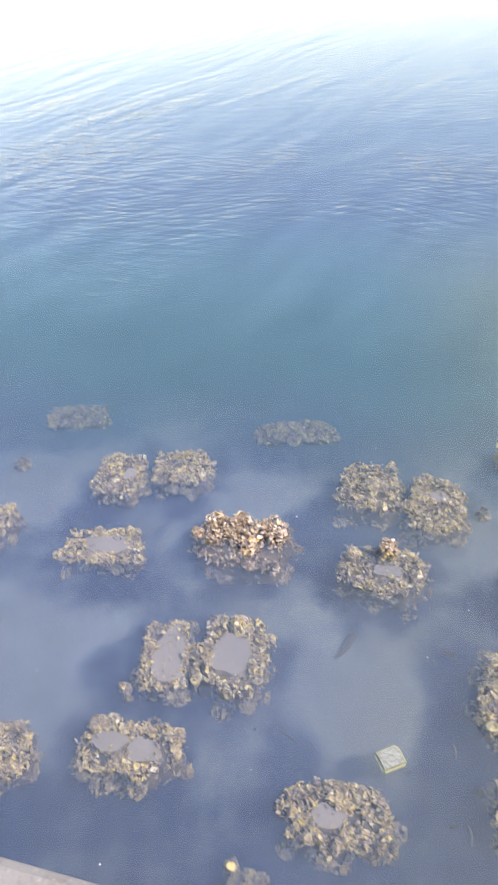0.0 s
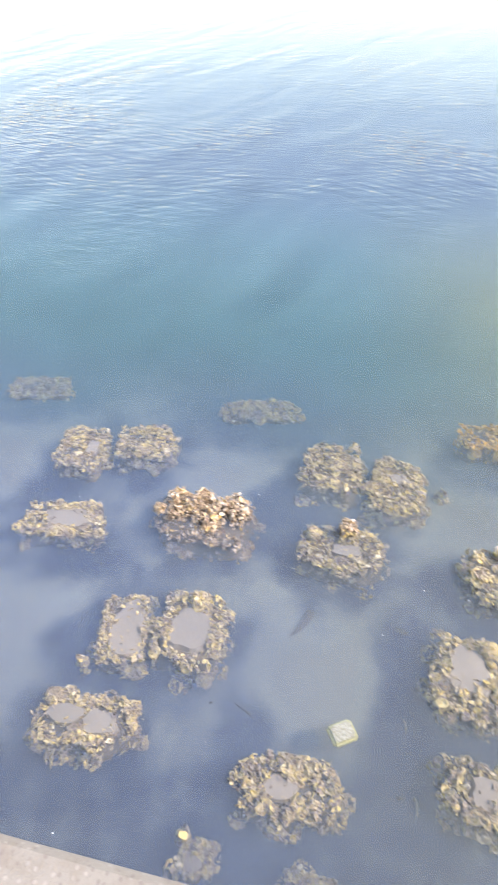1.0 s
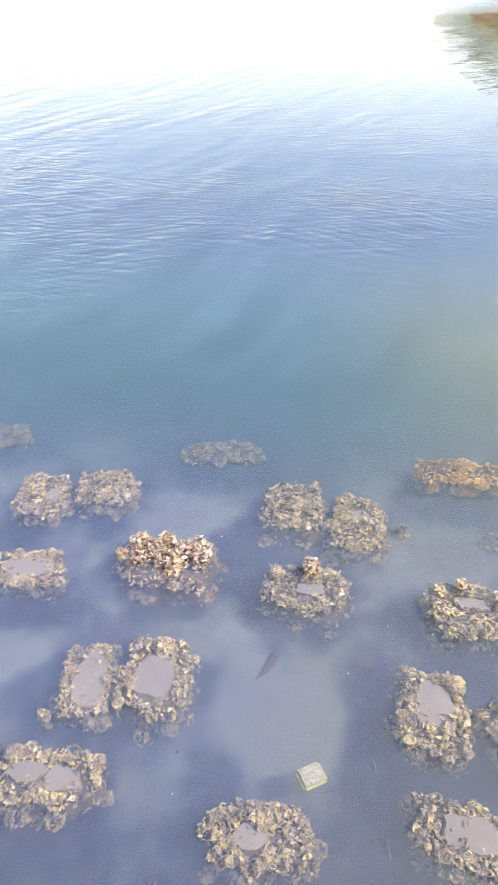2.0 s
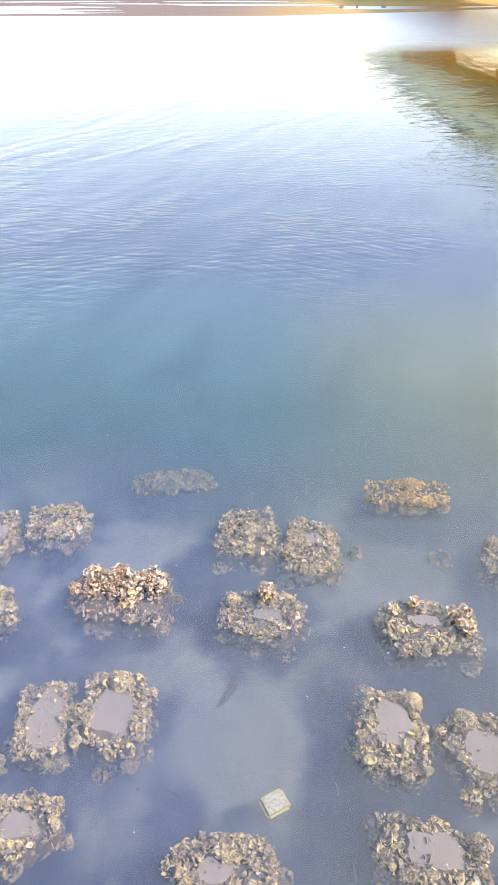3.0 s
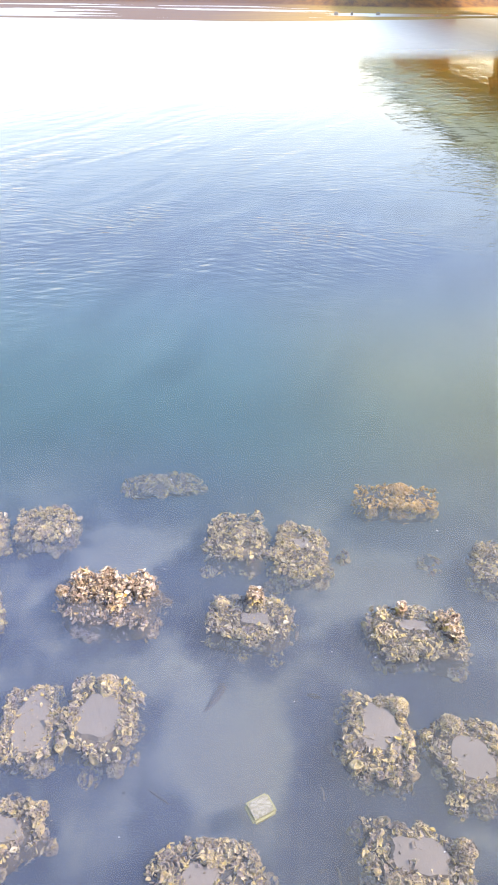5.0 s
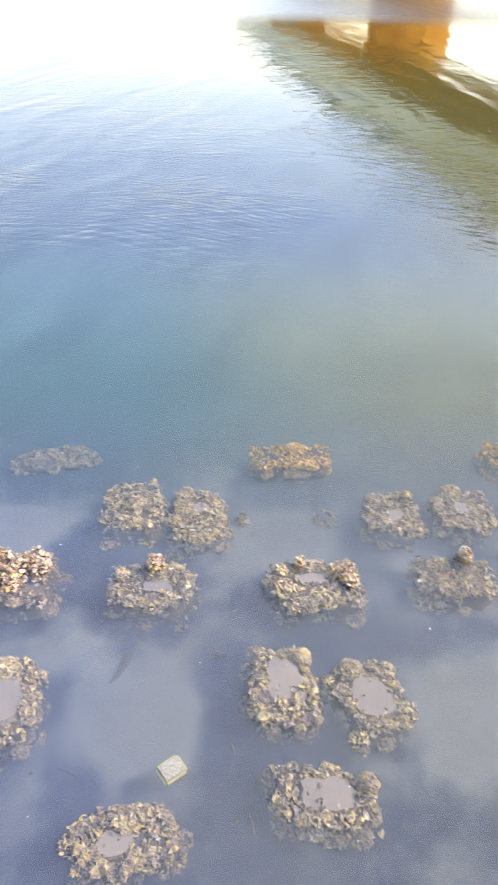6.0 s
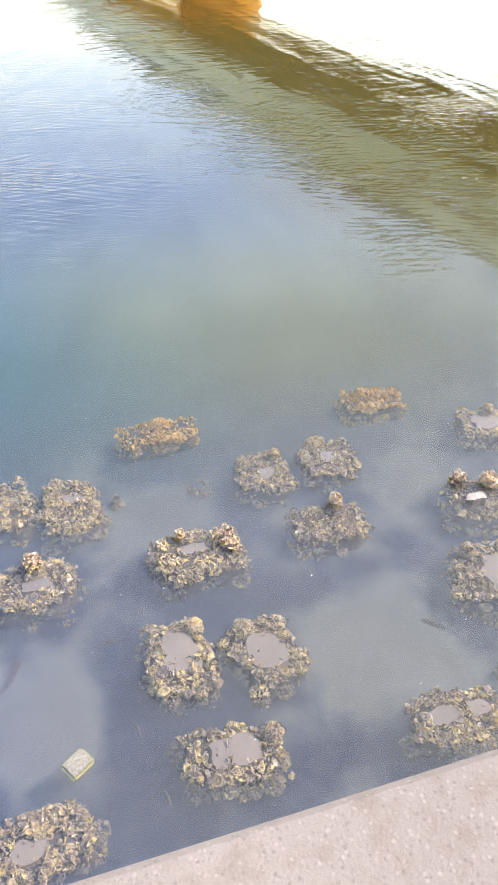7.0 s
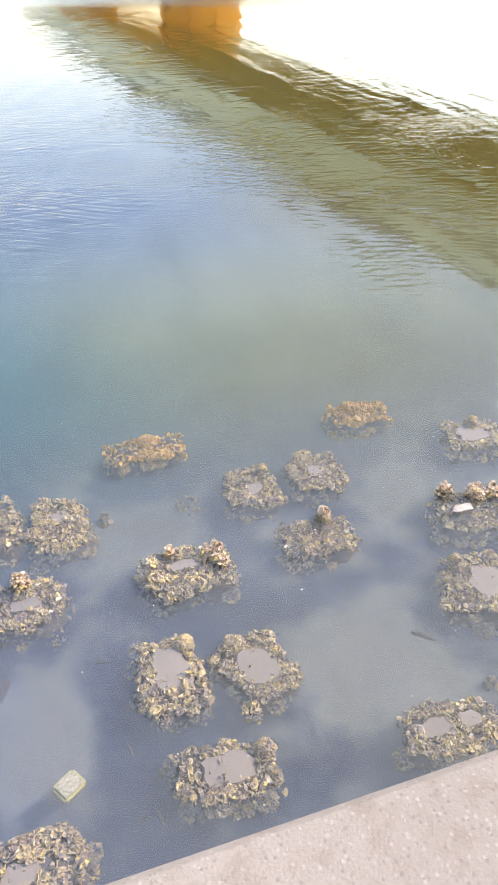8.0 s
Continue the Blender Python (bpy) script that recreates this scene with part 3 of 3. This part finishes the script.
def reef_block(at, wide, deep, turn, top, pockets, knobs, tone, label, seed, singles=180, crust=2800):
    """A concrete block grown over with oysters. pockets: bare silty hollows (u, v, ru, rv); knobs: taller clumps (u, v, radius, height)."""
    r = random.Random(seed)
    base = ground_z(*at) - 0.03
    thing = new("oyster_reef_block")
    thing.matrix_world = pose(at[0], at[1] + 0.05, base, 0, 0, turn)
    tagged(thing, label, "oyster reef", group="oyster reef blocks")
    tall = top - base - 0.03
    pockets = [(u, v, ru * (1.25 if ru >= 0.5 else 0.85), rv * (1.25 if ru >= 0.5 else 0.85)) for u, v, ru, rv in pockets]
    hw, hd = wide / 2 - 0.05, deep / 2 - 0.05

    def outline(a):
        """Rounded, uneven plan of the block in direction a."""
        c, s = math.cos(a), math.sin(a)
        k = 1.0 / max(1e-6, (abs(c / hw) ** 5 + abs(s / hd) ** 5) ** 0.2)
        return k * (1 + 0.26 * noise.noise((c * 1.7 + seed, s * 1.7, seed * 0.37)) + 0.20 * noise.noise((c * 5 + seed, s * 5, seed * 0.7)))

    # body
    bm = bmesh.new()
    levels, seg = (0.0, 0.35, 0.7, 0.93, 1.0), 28
    rings = []
    for lv in levels:
        ring = []
        for i in range(seg):
            a = math.tau * i / seg
            k = outline(a) * (1.16 - 0.22 * lv if lv < 1 else 0.80) * (1 + 0.08 * noise.noise((a * 2, lv * 3, seed)))
            ring.append(bm.verts.new((k * math.cos(a), k * math.sin(a), lv * (tall - 0.022))))
        rings.append(ring)
    for a, b in zip(rings, rings[1:]):
        for i in range(seg):
            j = (i + 1) % seg
            bm.faces.new((a[i], a[j], b[j], b[i]))
    bm.faces.new(rings[-1])
    part("block_body", bm, M_CORE, thing, "muddy concrete body", smooth=True)

    # silt lying in the hollows
    for u, v, ru, rv in pockets:
        bm = bmesh.new()
        cen = bm.verts.new((u * hw, v * hd, tall + 0.0075))
        ring1, ring2 = [], []
        for i in range(20):
            a = math.tau * i / 20
            f = 1.12 + 0.45 * noise.noise((math.cos(a) * 1.5 + seed, math.sin(a) * 1.5, u * 3))
            f *= (abs(math.cos(a)) ** 3 + abs(math.sin(a)) ** 3) ** -0.3333
            p = (u * hw + math.cos(a) * ru * hw * f, v * hd + math.sin(a) * rv * hd * f)
            ring1.append(bm.verts.new((u * hw + (p[0] - u * hw) * 0.85, v * hd + (p[1] - v * hd) * 0.85, tall + 0.007)))
            ring2.append(bm.verts.new((*p, tall - 0.032)))
        for i in range(20):
            j = (i + 1) % 20
            bm.faces.new((cen, ring1[i], ring1[j]))
            bm.faces.new((ring1[i], ring2[i], ring2[j], ring1[j]))
        part("silt_bed", bm, M_SILT, thing, "smooth grey silt settled in the hollow")

    def spot_on():
        """A random place on the grown-over skin, with the way out of it."""
        while True:
            if r.random() < 0.56:
                a = r.uniform(0, math.tau)
                k = outline(a) * math.sqrt(r.uniform(0.0, 1.15))
                x, y = k * math.cos(a), k * math.sin(a)
                if any(abs((x / hw - u) / (ru * 0.94)) ** 3 + abs((y / hd - v) / (rv * 0.94)) ** 3 < 0.8 + 0.9 * noise.noise((x * 14, y * 14, seed + 3)) for u, v, ru, rv in pockets) and r.random() > 0.10:
                    continue
                clump = 0.7 * noise.noise((x * 11, y * 11, seed)) + 0.5 * noise.noise((x * 27, y * 27, seed))
                if clump < -0.25 and r.random() < (0.45 if pockets else 0.15):
                    continue
                lift = (0.032 if pockets else 0.05) * clump + r.uniform(-0.012, 0.012)
                return Vector((x, y, tall + lift)), Vector((0.35 * math.cos(a), 0.35 * math.sin(a), 1))
            a = r.uniform(0, math.tau)
            lv = 1.0 - 0.8 * r.random() ** 1.5
            clump = 0.7 * noise.noise((a * 2.6, lv * 3, seed + 9)) + 0.5 * noise.noise((a * 7, lv * 5, seed + 9))
            if clump < -0.3 and r.random() < 0.4:
                continue
            k = outline(a) * (1.02 + 0.27 * (1 - lv)) + 0.05 * clump + r.uniform(-0.03, 0.006)
            return Vector((k * math.cos(a), k * math.sin(a), lv * tall)), Vector((math.cos(a), math.sin(a), 0.45))

    def knob_spot(u, v, rad, high):
        a, f, h = r.uniform(0, math.tau), math.sqrt(r.random()), r.random()
        lean = 1.0 - 0.45 * h
        x, y = u * hw + rad * f * lean * math.cos(a), v * hd + rad * f * lean * math.sin(a)
        return Vector((x, y, tall + h * high)), Vector((math.cos(a) * f, math.sin(a) * f, 0.5 + 0.6 * h))

    bunches = []
    for i in range(17):
        a = math.tau * (i + r.uniform(-0.4, 0.4)) / 17
        lv = r.uniform(0.45, 1.0)
        k = outline(a) * (1.0 + 0.24 * (1 - lv)) * r.uniform(0.86, 1.08)
        bunches.append((Vector((k * math.cos(a), k * math.sin(a), lv * tall)), r.uniform(0.03, 0.065)))

    def bunch_spot():
        """A place on one of the rounded bunches of oysters that bulge from the rim and sides."""
        centre, rad = r.choice(bunches)
        d = Vector((r.gauss(0, 1), r.gauss(0, 1), abs(r.gauss(0, 1)))).normalized()
        return centre + Vector((d.x * rad, d.y * rad, d.z * min(rad * 0.5, max(0.02, -0.014 - base - centre.z)))), d

    def skin_spot(i):
        if knobs and i % 5 in ((0, 2) if len(knobs) > 6 else (0,)):
            return knob_spot(*r.choice(knobs))
        return bunch_spot() if i % 5 in (1, 3) else spot_on()

    full = min(1.0, wide * deep / 0.19)
    skins = {}
    for i in range(int(crust * full)):
        spot, out = skin_spot(i)
        key = "dry" if base + spot.z > 0.012 else tone
        verts, faces, lip_highlights = skins.setdefault(key, ([], [], []))
        co, polys, edge = SHELL_FORMS[r.randrange(len(SHELL_FORMS))]
        m = np.array(shell_pose(r, spot, out, 0.010 + 0.019 * r.random() ** 1.6, 0.9))
        count = len(verts) * len(co)
        verts.append(co @ m[:3, :3].T + m[:3, 3])
        faces += [tuple(k + count for k in f) for f in polys]
        lip_highlights.append(edge)
    for key, (verts, faces, lip_highlights) in skins.items():
        data = bpy.data.meshes.new("shell_crust")
        data.from_pydata(np.concatenate(verts).tolist(), [], faces)
        data.attributes.new("lip_highlight", "FLOAT", "POINT").data.foreach_set("value", np.concatenate(lip_highlights))
        data.materials.append(CRUST[key])
        ob = new("shell_crust", data)
        ob.parent = thing
        tagged(ob, "dry brown crust of small broken shells" if key == "dry" else "crust of small broken oyster shells", kind="stuff")

    for i in range(int(singles * full)):
        spot, out = skin_spot(i)
        high = base + spot.z > 0.02
        ob = new("oyster_shell", r.choice(SHELLS["dry" if high else tone]))
        ob.parent = thing
        ob.matrix_basis = shell_pose(r, spot, out, *r.choice(((0.018, 0.8), (0.02, 0.8), (0.022, 0.7), (0.025, 0.7), (0.028, 0.6), (0.032, 0.5), (0.038, 0.3), (0.054, 0.15))))
    return thing


for i, (at, wide, deep, turn, top, pockets, knobs, tone, words) in enumerate(BLOCKS):
    reef_block(at, wide, deep, turn, top, pockets, knobs, tone, words, 100 + i)


def loose_clump(at, top, rad, tone, seed, count=34):
    """A few oysters grown together on the bottom beside the blocks."""
    r = random.Random(seed)
    base = ground_z(*at) - 0.02
    thing = new("oyster_clump")
    thing.matrix_world = pose(at[0], at[1], base)
    tagged(thing, "small loose clump of oysters beside the reef blocks", "oyster clump", group="loose oyster clumps")
    tall = max(0.05, top - base)
    bm = bmesh.new()
    bmesh.ops.create_icosphere(bm, subdivisions=2, radius=1.0)
    for v in bm.verts:
        v.co *= 1 + 0.25 * noise.noise(v.co * 1.6 + Vector((seed, 0, 0)))
        v.co = Vector((v.co.x * rad * 0.7, v.co.y * rad * 0.7, max(0.0, v.co.z + 0.3) * tall * 0.55))
    part("rock", bm, M_CORE, thing, "mud-dark stone under the shells")
    for i in range(count):
        a, h = r.uniform(0, math.tau), r.uniform(0.25, 1.0)
        k = rad * math.sqrt(max(0.02, 1.05 - h)) * r.uniform(0.7, 1.15)
        spot = Vector((k * math.cos(a), k * math.sin(a), h * tall))
        ob = new("oyster_shell", r.choice(SHELLS[tone]))
        ob.parent = thing
        ob.matrix_basis = shell_pose(r, spot, Vector((math.cos(a), math.sin(a), 0.3 + h)), r.choice((0.018, 0.022, 0.028, 0.036)), 0.6)


CLUMPS = [((0.40, 1.53), -0.10, 0.09), ((1.01, 3.47), -0.19, 0.20), ((0.39, 3.47), -0.16, 0.08), ((-0.74, 0.93), -0.09, 0.07),
          ((-0.76, 0.79), -0.09, 0.08), ((-3.24, 3.47), -0.16, 0.10),
          ((2.31, 1.45), -0.16, 0.07), ((0.78, 2.04), -0.10, 0.06), ((-1.56, 1.66), -0.07, 0.05)]
for i, (at, top, rad) in enumerate(CLUMPS):
    loose_clump(at, top, rad, "wet", 300 + i, 44 + int(rad * 320))

# the flat bleached slab on the block with the two dry clumps
bm = bmesh.new()
ring_a, ring_b = [], []
for i in range(14):
    a = math.tau * i / 14
    f = (1 + 0.45 * noise.noise((math.cos(a) * 4, math.sin(a) * 4, 8))) * (abs(math.cos(a)) ** 5 + abs(math.sin(a)) ** 5) ** -0.2
    p = (0.070 * f * math.cos(a) + 0.02 * math.sin(a), 0.040 * f * math.sin(a))
    ring_a.append(bm.verts.new((*p, 0.0)))
    ring_b.append(bm.verts.new((*p, 0.09 + 0.006 * math.sin(3 * a))))
for i in range(14):
    j = (i + 1) % 14
    bm.faces.new((ring_a[i], ring_a[j], ring_b[j], ring_b[i]))
bm.faces.new(ring_b)
bm.faces.new(list(reversed(ring_a)))
slab = mesh_object("bleached_slab", bm, M_PALE)
slab.matrix_world = pose(2.82, 2.625, -0.077, 0, 0, -8)
tagged(slab, "flat bleached white slab resting on an oyster block", "stone")


# ---- the road bridge over the water ----
def sweep(bm, line, section):
    """Sweeps a closed section (offset to the right of the line, height) along a plan line."""
    rings = []
    for i, p in enumerate(line):
        a, b = line[max(0, i - 1)], line[min(len(line) - 1, i + 1)]
        d = (Vector(b) - Vector(a)).normalized()
        side = Vector((d.y, -d.x))
        rings.append([bm.verts.new((p[0] + side.x * o, p[1] + side.y * o, h)) for o, h in section])
    k = len(section)
    for a, b in zip(rings, rings[1:]):
        for i in range(k):
            bm.faces.new((a[i], a[(i + 1) % k], b[(i + 1) % k], b[i]))
    bm.faces.new(list(reversed(rings[0])))
    bm.faces.new(rings[-1])


def bridge_line(y):
    """The near edge of the deck: it bends gently away over the water."""
    return 14.0 + 13.0 * math.exp(-(y - 26) / 50.0) - 0.03 * max(0.0, y - 100)


line = [(bridge_line(y), y) for y in range(-30, 200, 4)]
bridge = new("road_bridge")
tagged(bridge, "pale green girder bridge with piers coloured sunlit orange crossing the water", "bridge")
bm = bmesh.new()
sweep(bm, line, [(0, 8.0), (0.35, 8.0), (0.35, 8.3), (0.15, 8.3), (0.15, 10.9), (0.35, 10.9), (0.35, 11.3), (0, 11.3)])
part("girder", bm, M_DECK, bridge)
bm = bmesh.new()
sweep(bm, line, [(14.6, 8.0), (14.95, 8.0), (14.95, 10.5), (14.6, 10.5)])
part("girder", bm, M_DECK, bridge)
for off in (3.5, 7.0, 10.5):
    bm = bmesh.new()
    sweep(bm, line, [(off, 8.4), (off + 0.5, 8.4), (off + 0.5, 10.0), (off, 10.0)])
    part("beam", bm, M_UNDER, bridge)
bm = bmesh.new()
sweep(bm, line, [(0.36, 10.5), (15.4, 10.5), (15.4, 10.9), (0.36, 10.9)])
part("deck", bm, M_UNDER, bridge)
bm = bmesh.new()
sweep(bm, line, [(0.6, 8.25), (14.5, 8.25), (14.5, 8.35), (0.6, 8.35)])
part("soffit", bm, M_UNDER, bridge)
bm = bmesh.new()
sweep(bm, line, [(0.6, 10.904), (14.3, 10.904), (14.3, 10.97), (0.6, 10.97)])
part("roadway", bm, M_ASPHALT, bridge)
for low, high in ((11.3, 12.1), (12.2, 12.5), (12.6, 12.85), (12.95, 13.2)):
    bm = bmesh.new()
    sweep(bm, line, [(0.05, low), (0.2, low), (0.2, high), (0.05, high)])
    part("fence_rail", bm, M_FENCE, bridge)
bm0 = bmesh.new()
box(bm0, -0.12, 0.12, -0.12, 0.12, 11.28, 13.3)
post = part("fence_post", bm0, M_FENCE, bridge)
post.location = (bridge_line(-10) + 0.12, -10, 0)
for y in range(-6, 190, 4):
    ob = new("fence_post", post.data)
    ob.parent = bridge
    ob.location = (bridge_line(y) + 0.12, y, 0)
for x0, x1, y in ((23.5, 34.5, 100), (15.5, 25.5, 145)):
    bm = bmesh.new()
    box(bm, x0, x1, y, y + 2.4, -3, 8.2)
    bmesh.ops.bevel(bm, geom=[e for e in bm.edges if abs(e.verts[0].co.z - e.verts[1].co.z) > 5], offset=0.5, segments=3, affect="EDGES")
    bm.transform(Matrix.Translation((x0, y, 0)) @ Matrix.Rotation(radians(7), 4, "Z") @ Matrix.Translation((-x0, -y, 0)))
    pier = part("pier", bm, M_PIER, bridge, "bridge pier coloured orange as if sunlit")
    bm = bmesh.new()
    box(bm, x0 - 0.6, x1 + 0.6, y - 0.5, y + 2.9, -3, 0.8)
    part("pier_footing", bm, M_WALL, pier)
    for k in (2, 4):
        bm = bmesh.new()
        xk = x0 + (x1 - x0) * k / 6
        box(bm, xk - 0.25, xk + 0.25, y - 0.12, y + 0.02, 0.8, 8.2)
        bm.transform(Matrix.Translation((x0, y, 0)) @ Matrix.Rotation(radians(7), 4, "Z") @ Matrix.Translation((-x0, -y, 0)))
        part("rib", bm, M_PIER, pier)

# ---- small things in and on the water ----
r = random.Random(5)
bm = bmesh.new()
box(bm, -0.066, 0.066, -0.054, 0.054, -0.028, 0.010)
bmesh.ops.bevel(bm, geom=list(bm.edges), offset=0.012, segments=3, affect="EDGES")
tub = mesh_object("foam_pad", bm, M_TUB)
# raised along the camera's line of sight, above most of the silt layers
tub.matrix_world = pose(-0.088, 1.515, -0.038, 2.5, 2, 34)
tagged(tub, "pale yellow square foam pad set just under the surface to suit the camera's view", "foam pad")
bm = bmesh.new()
box(bm, -0.054, 0.054, -0.042, 0.042, 0.0085, 0.0115)
bmesh.ops.bevel(bm, geom=[e for e in bm.edges if abs(e.verts[0].co.z - e.verts[1].co.z) > 0.001], offset=0.01, segments=3, affect="EDGES")
part("worn_face", bm, M_MOTTLE, tub, "whitish mottled worn face")


def twig(path, thick, name, mat, label, category):
    bm = bmesh.new()
    rings = []
    for k, p in enumerate(path):
        t = thick * (1 - 0.6 * k / (len(path) - 1))
        rings.append([bm.verts.new((p[0] + t * math.cos(a), p[1] + t * 0.5 * math.sin(a), p[2] + t * math.sin(a))) for a in [math.tau * i / 6 for i in range(6)]])
    for a, b in zip(rings, rings[1:]):
        for i in range(6):
            bm.faces.new((a[i], a[(i + 1) % 6], b[(i + 1) % 6], b[i]))
    bm.faces.new(list(reversed(rings[0])))
    bm.faces.new(rings[-1])
    tagged(mesh_object(name, bm, mat), label, category)


def lying(x0, y0, x1, y1, bow=0.02, n=7, high=-0.247):
    """A line that starts in the bottom silt, rises to high and is held there to show from the camera."""
    out = [(x0, y0, ground_z(x0, y0) - 0.02)]
    for i in range(n):
        f = i / (n - 1)
        x, y = x0 + (x1 - x0) * f + bow * math.sin(3.1 * f), y0 + (y1 - y0) * f
        out.append((x, y, max(ground_z(x, y) + 0.01, high + 0.012 * math.sin(5 * f))))
    return out


twig(lying(-0.37, 2.32, -0.50, 2.08), 0.034, "sunken_branch", M_DARK, "dark waterlogged piece of wood rising from the silt", "branch")
twig(lying(-0.69, 1.66, -0.50, 1.54), 0.010, "sunken_branch", M_DARK, "thin dark twig lying over the silt", "twig")
twig(lying(0.16, 2.30, 0.23, 2.27, 0.01), 0.030, "sunken_branch", M_DARK, "short dark stub of wood in the silt", "branch")
twig(lying(2.06, 1.92, 2.20, 1.78, 0.01), 0.026, "sunken_branch", M_DARK, "short dark waterlogged stick on the silt", "branch")
twig(lying(0.295, 1.36, 0.31, 1.26, 0.005, high=-0.236), 0.009, "weed_blade", M_WEED, "pale strip of weed drifting near the bottom", "weed")
twig(lying(0.22, 1.75, 0.235, 1.66, 0.005, high=-0.236), 0.007, "weed_blade", M_WEED, "pale strip of weed drifting near the bottom", "weed")

bm = bmesh.new()
for i in range(90):
    bx, by = r.choice([p for p in BLOCKS if p[0][1] < 3.0])[0]
    x, y = bx + r.gauss(0, 0.42), max(0.3, by + r.gauss(0, 0.36))
    # stretched from the bottom up to the murk so the camera sees their tops
    low, high, s = ground_z(x, y) - 0.01, -0.252 + r.random() ** 2 * 0.03, r.uniform(0.012, 0.032)
    m = pose(x, y, (low + high) / 2, 0, 0, r.uniform(0, 180)) @ Matrix.Diagonal((s * 1.6, s, (high - low) / 2, 1))
    for v in bmesh.ops.create_icosphere(bm, subdivisions=2, radius=1.0)["verts"]:
        v.co = m @ (v.co * (1 + 0.35 * noise.noise(v.co * 1.7 + Vector((i, 0, 0)))))
tagged(mesh_object("sunken_stones", bm, M_DARK), "dark stones and shell bits stretched tall to show through silt", "stones", kind="stuff")
bm = bmesh.new()
for i in range(45):
    x, y = r.uniform(-3.4, 3.4), r.uniform(0.4, 4.6)
    s = r.uniform(0.002, 0.0045)
    bmesh.ops.create_icosphere(bm, subdivisions=1, radius=s, matrix=pose(x, y, 0.0) @ Matrix.Diagonal((1.5, 1, 0.4, 1)))
tagged(mesh_object("foam_flecks", bm, M_FOAM), "tiny white flecks floating on the water", "foam flecks", kind="stuff")

# pale blocks on the far shore
for x, y, w in ((2.6, 101, 0.5), (4.6, 102, 0.3), (8.0, 103, 0.5)):
    bm = bmesh.new()
    box(bm, -w / 2, w / 2, -0.25, 0.25, -0.2, 0.35)
    bmesh.ops.bevel(bm, geom=list(bm.edges), offset=0.08, segments=2, affect="EDGES")
    ob = mesh_object("shore_block", bm, M_PALE)
    ob.matrix_world = pose(x, y, ground_z(x, y), 0, 0, 10 * w)
    tagged(ob, "pale concrete block on the far tidal flats", "concrete block", group="shore blocks")
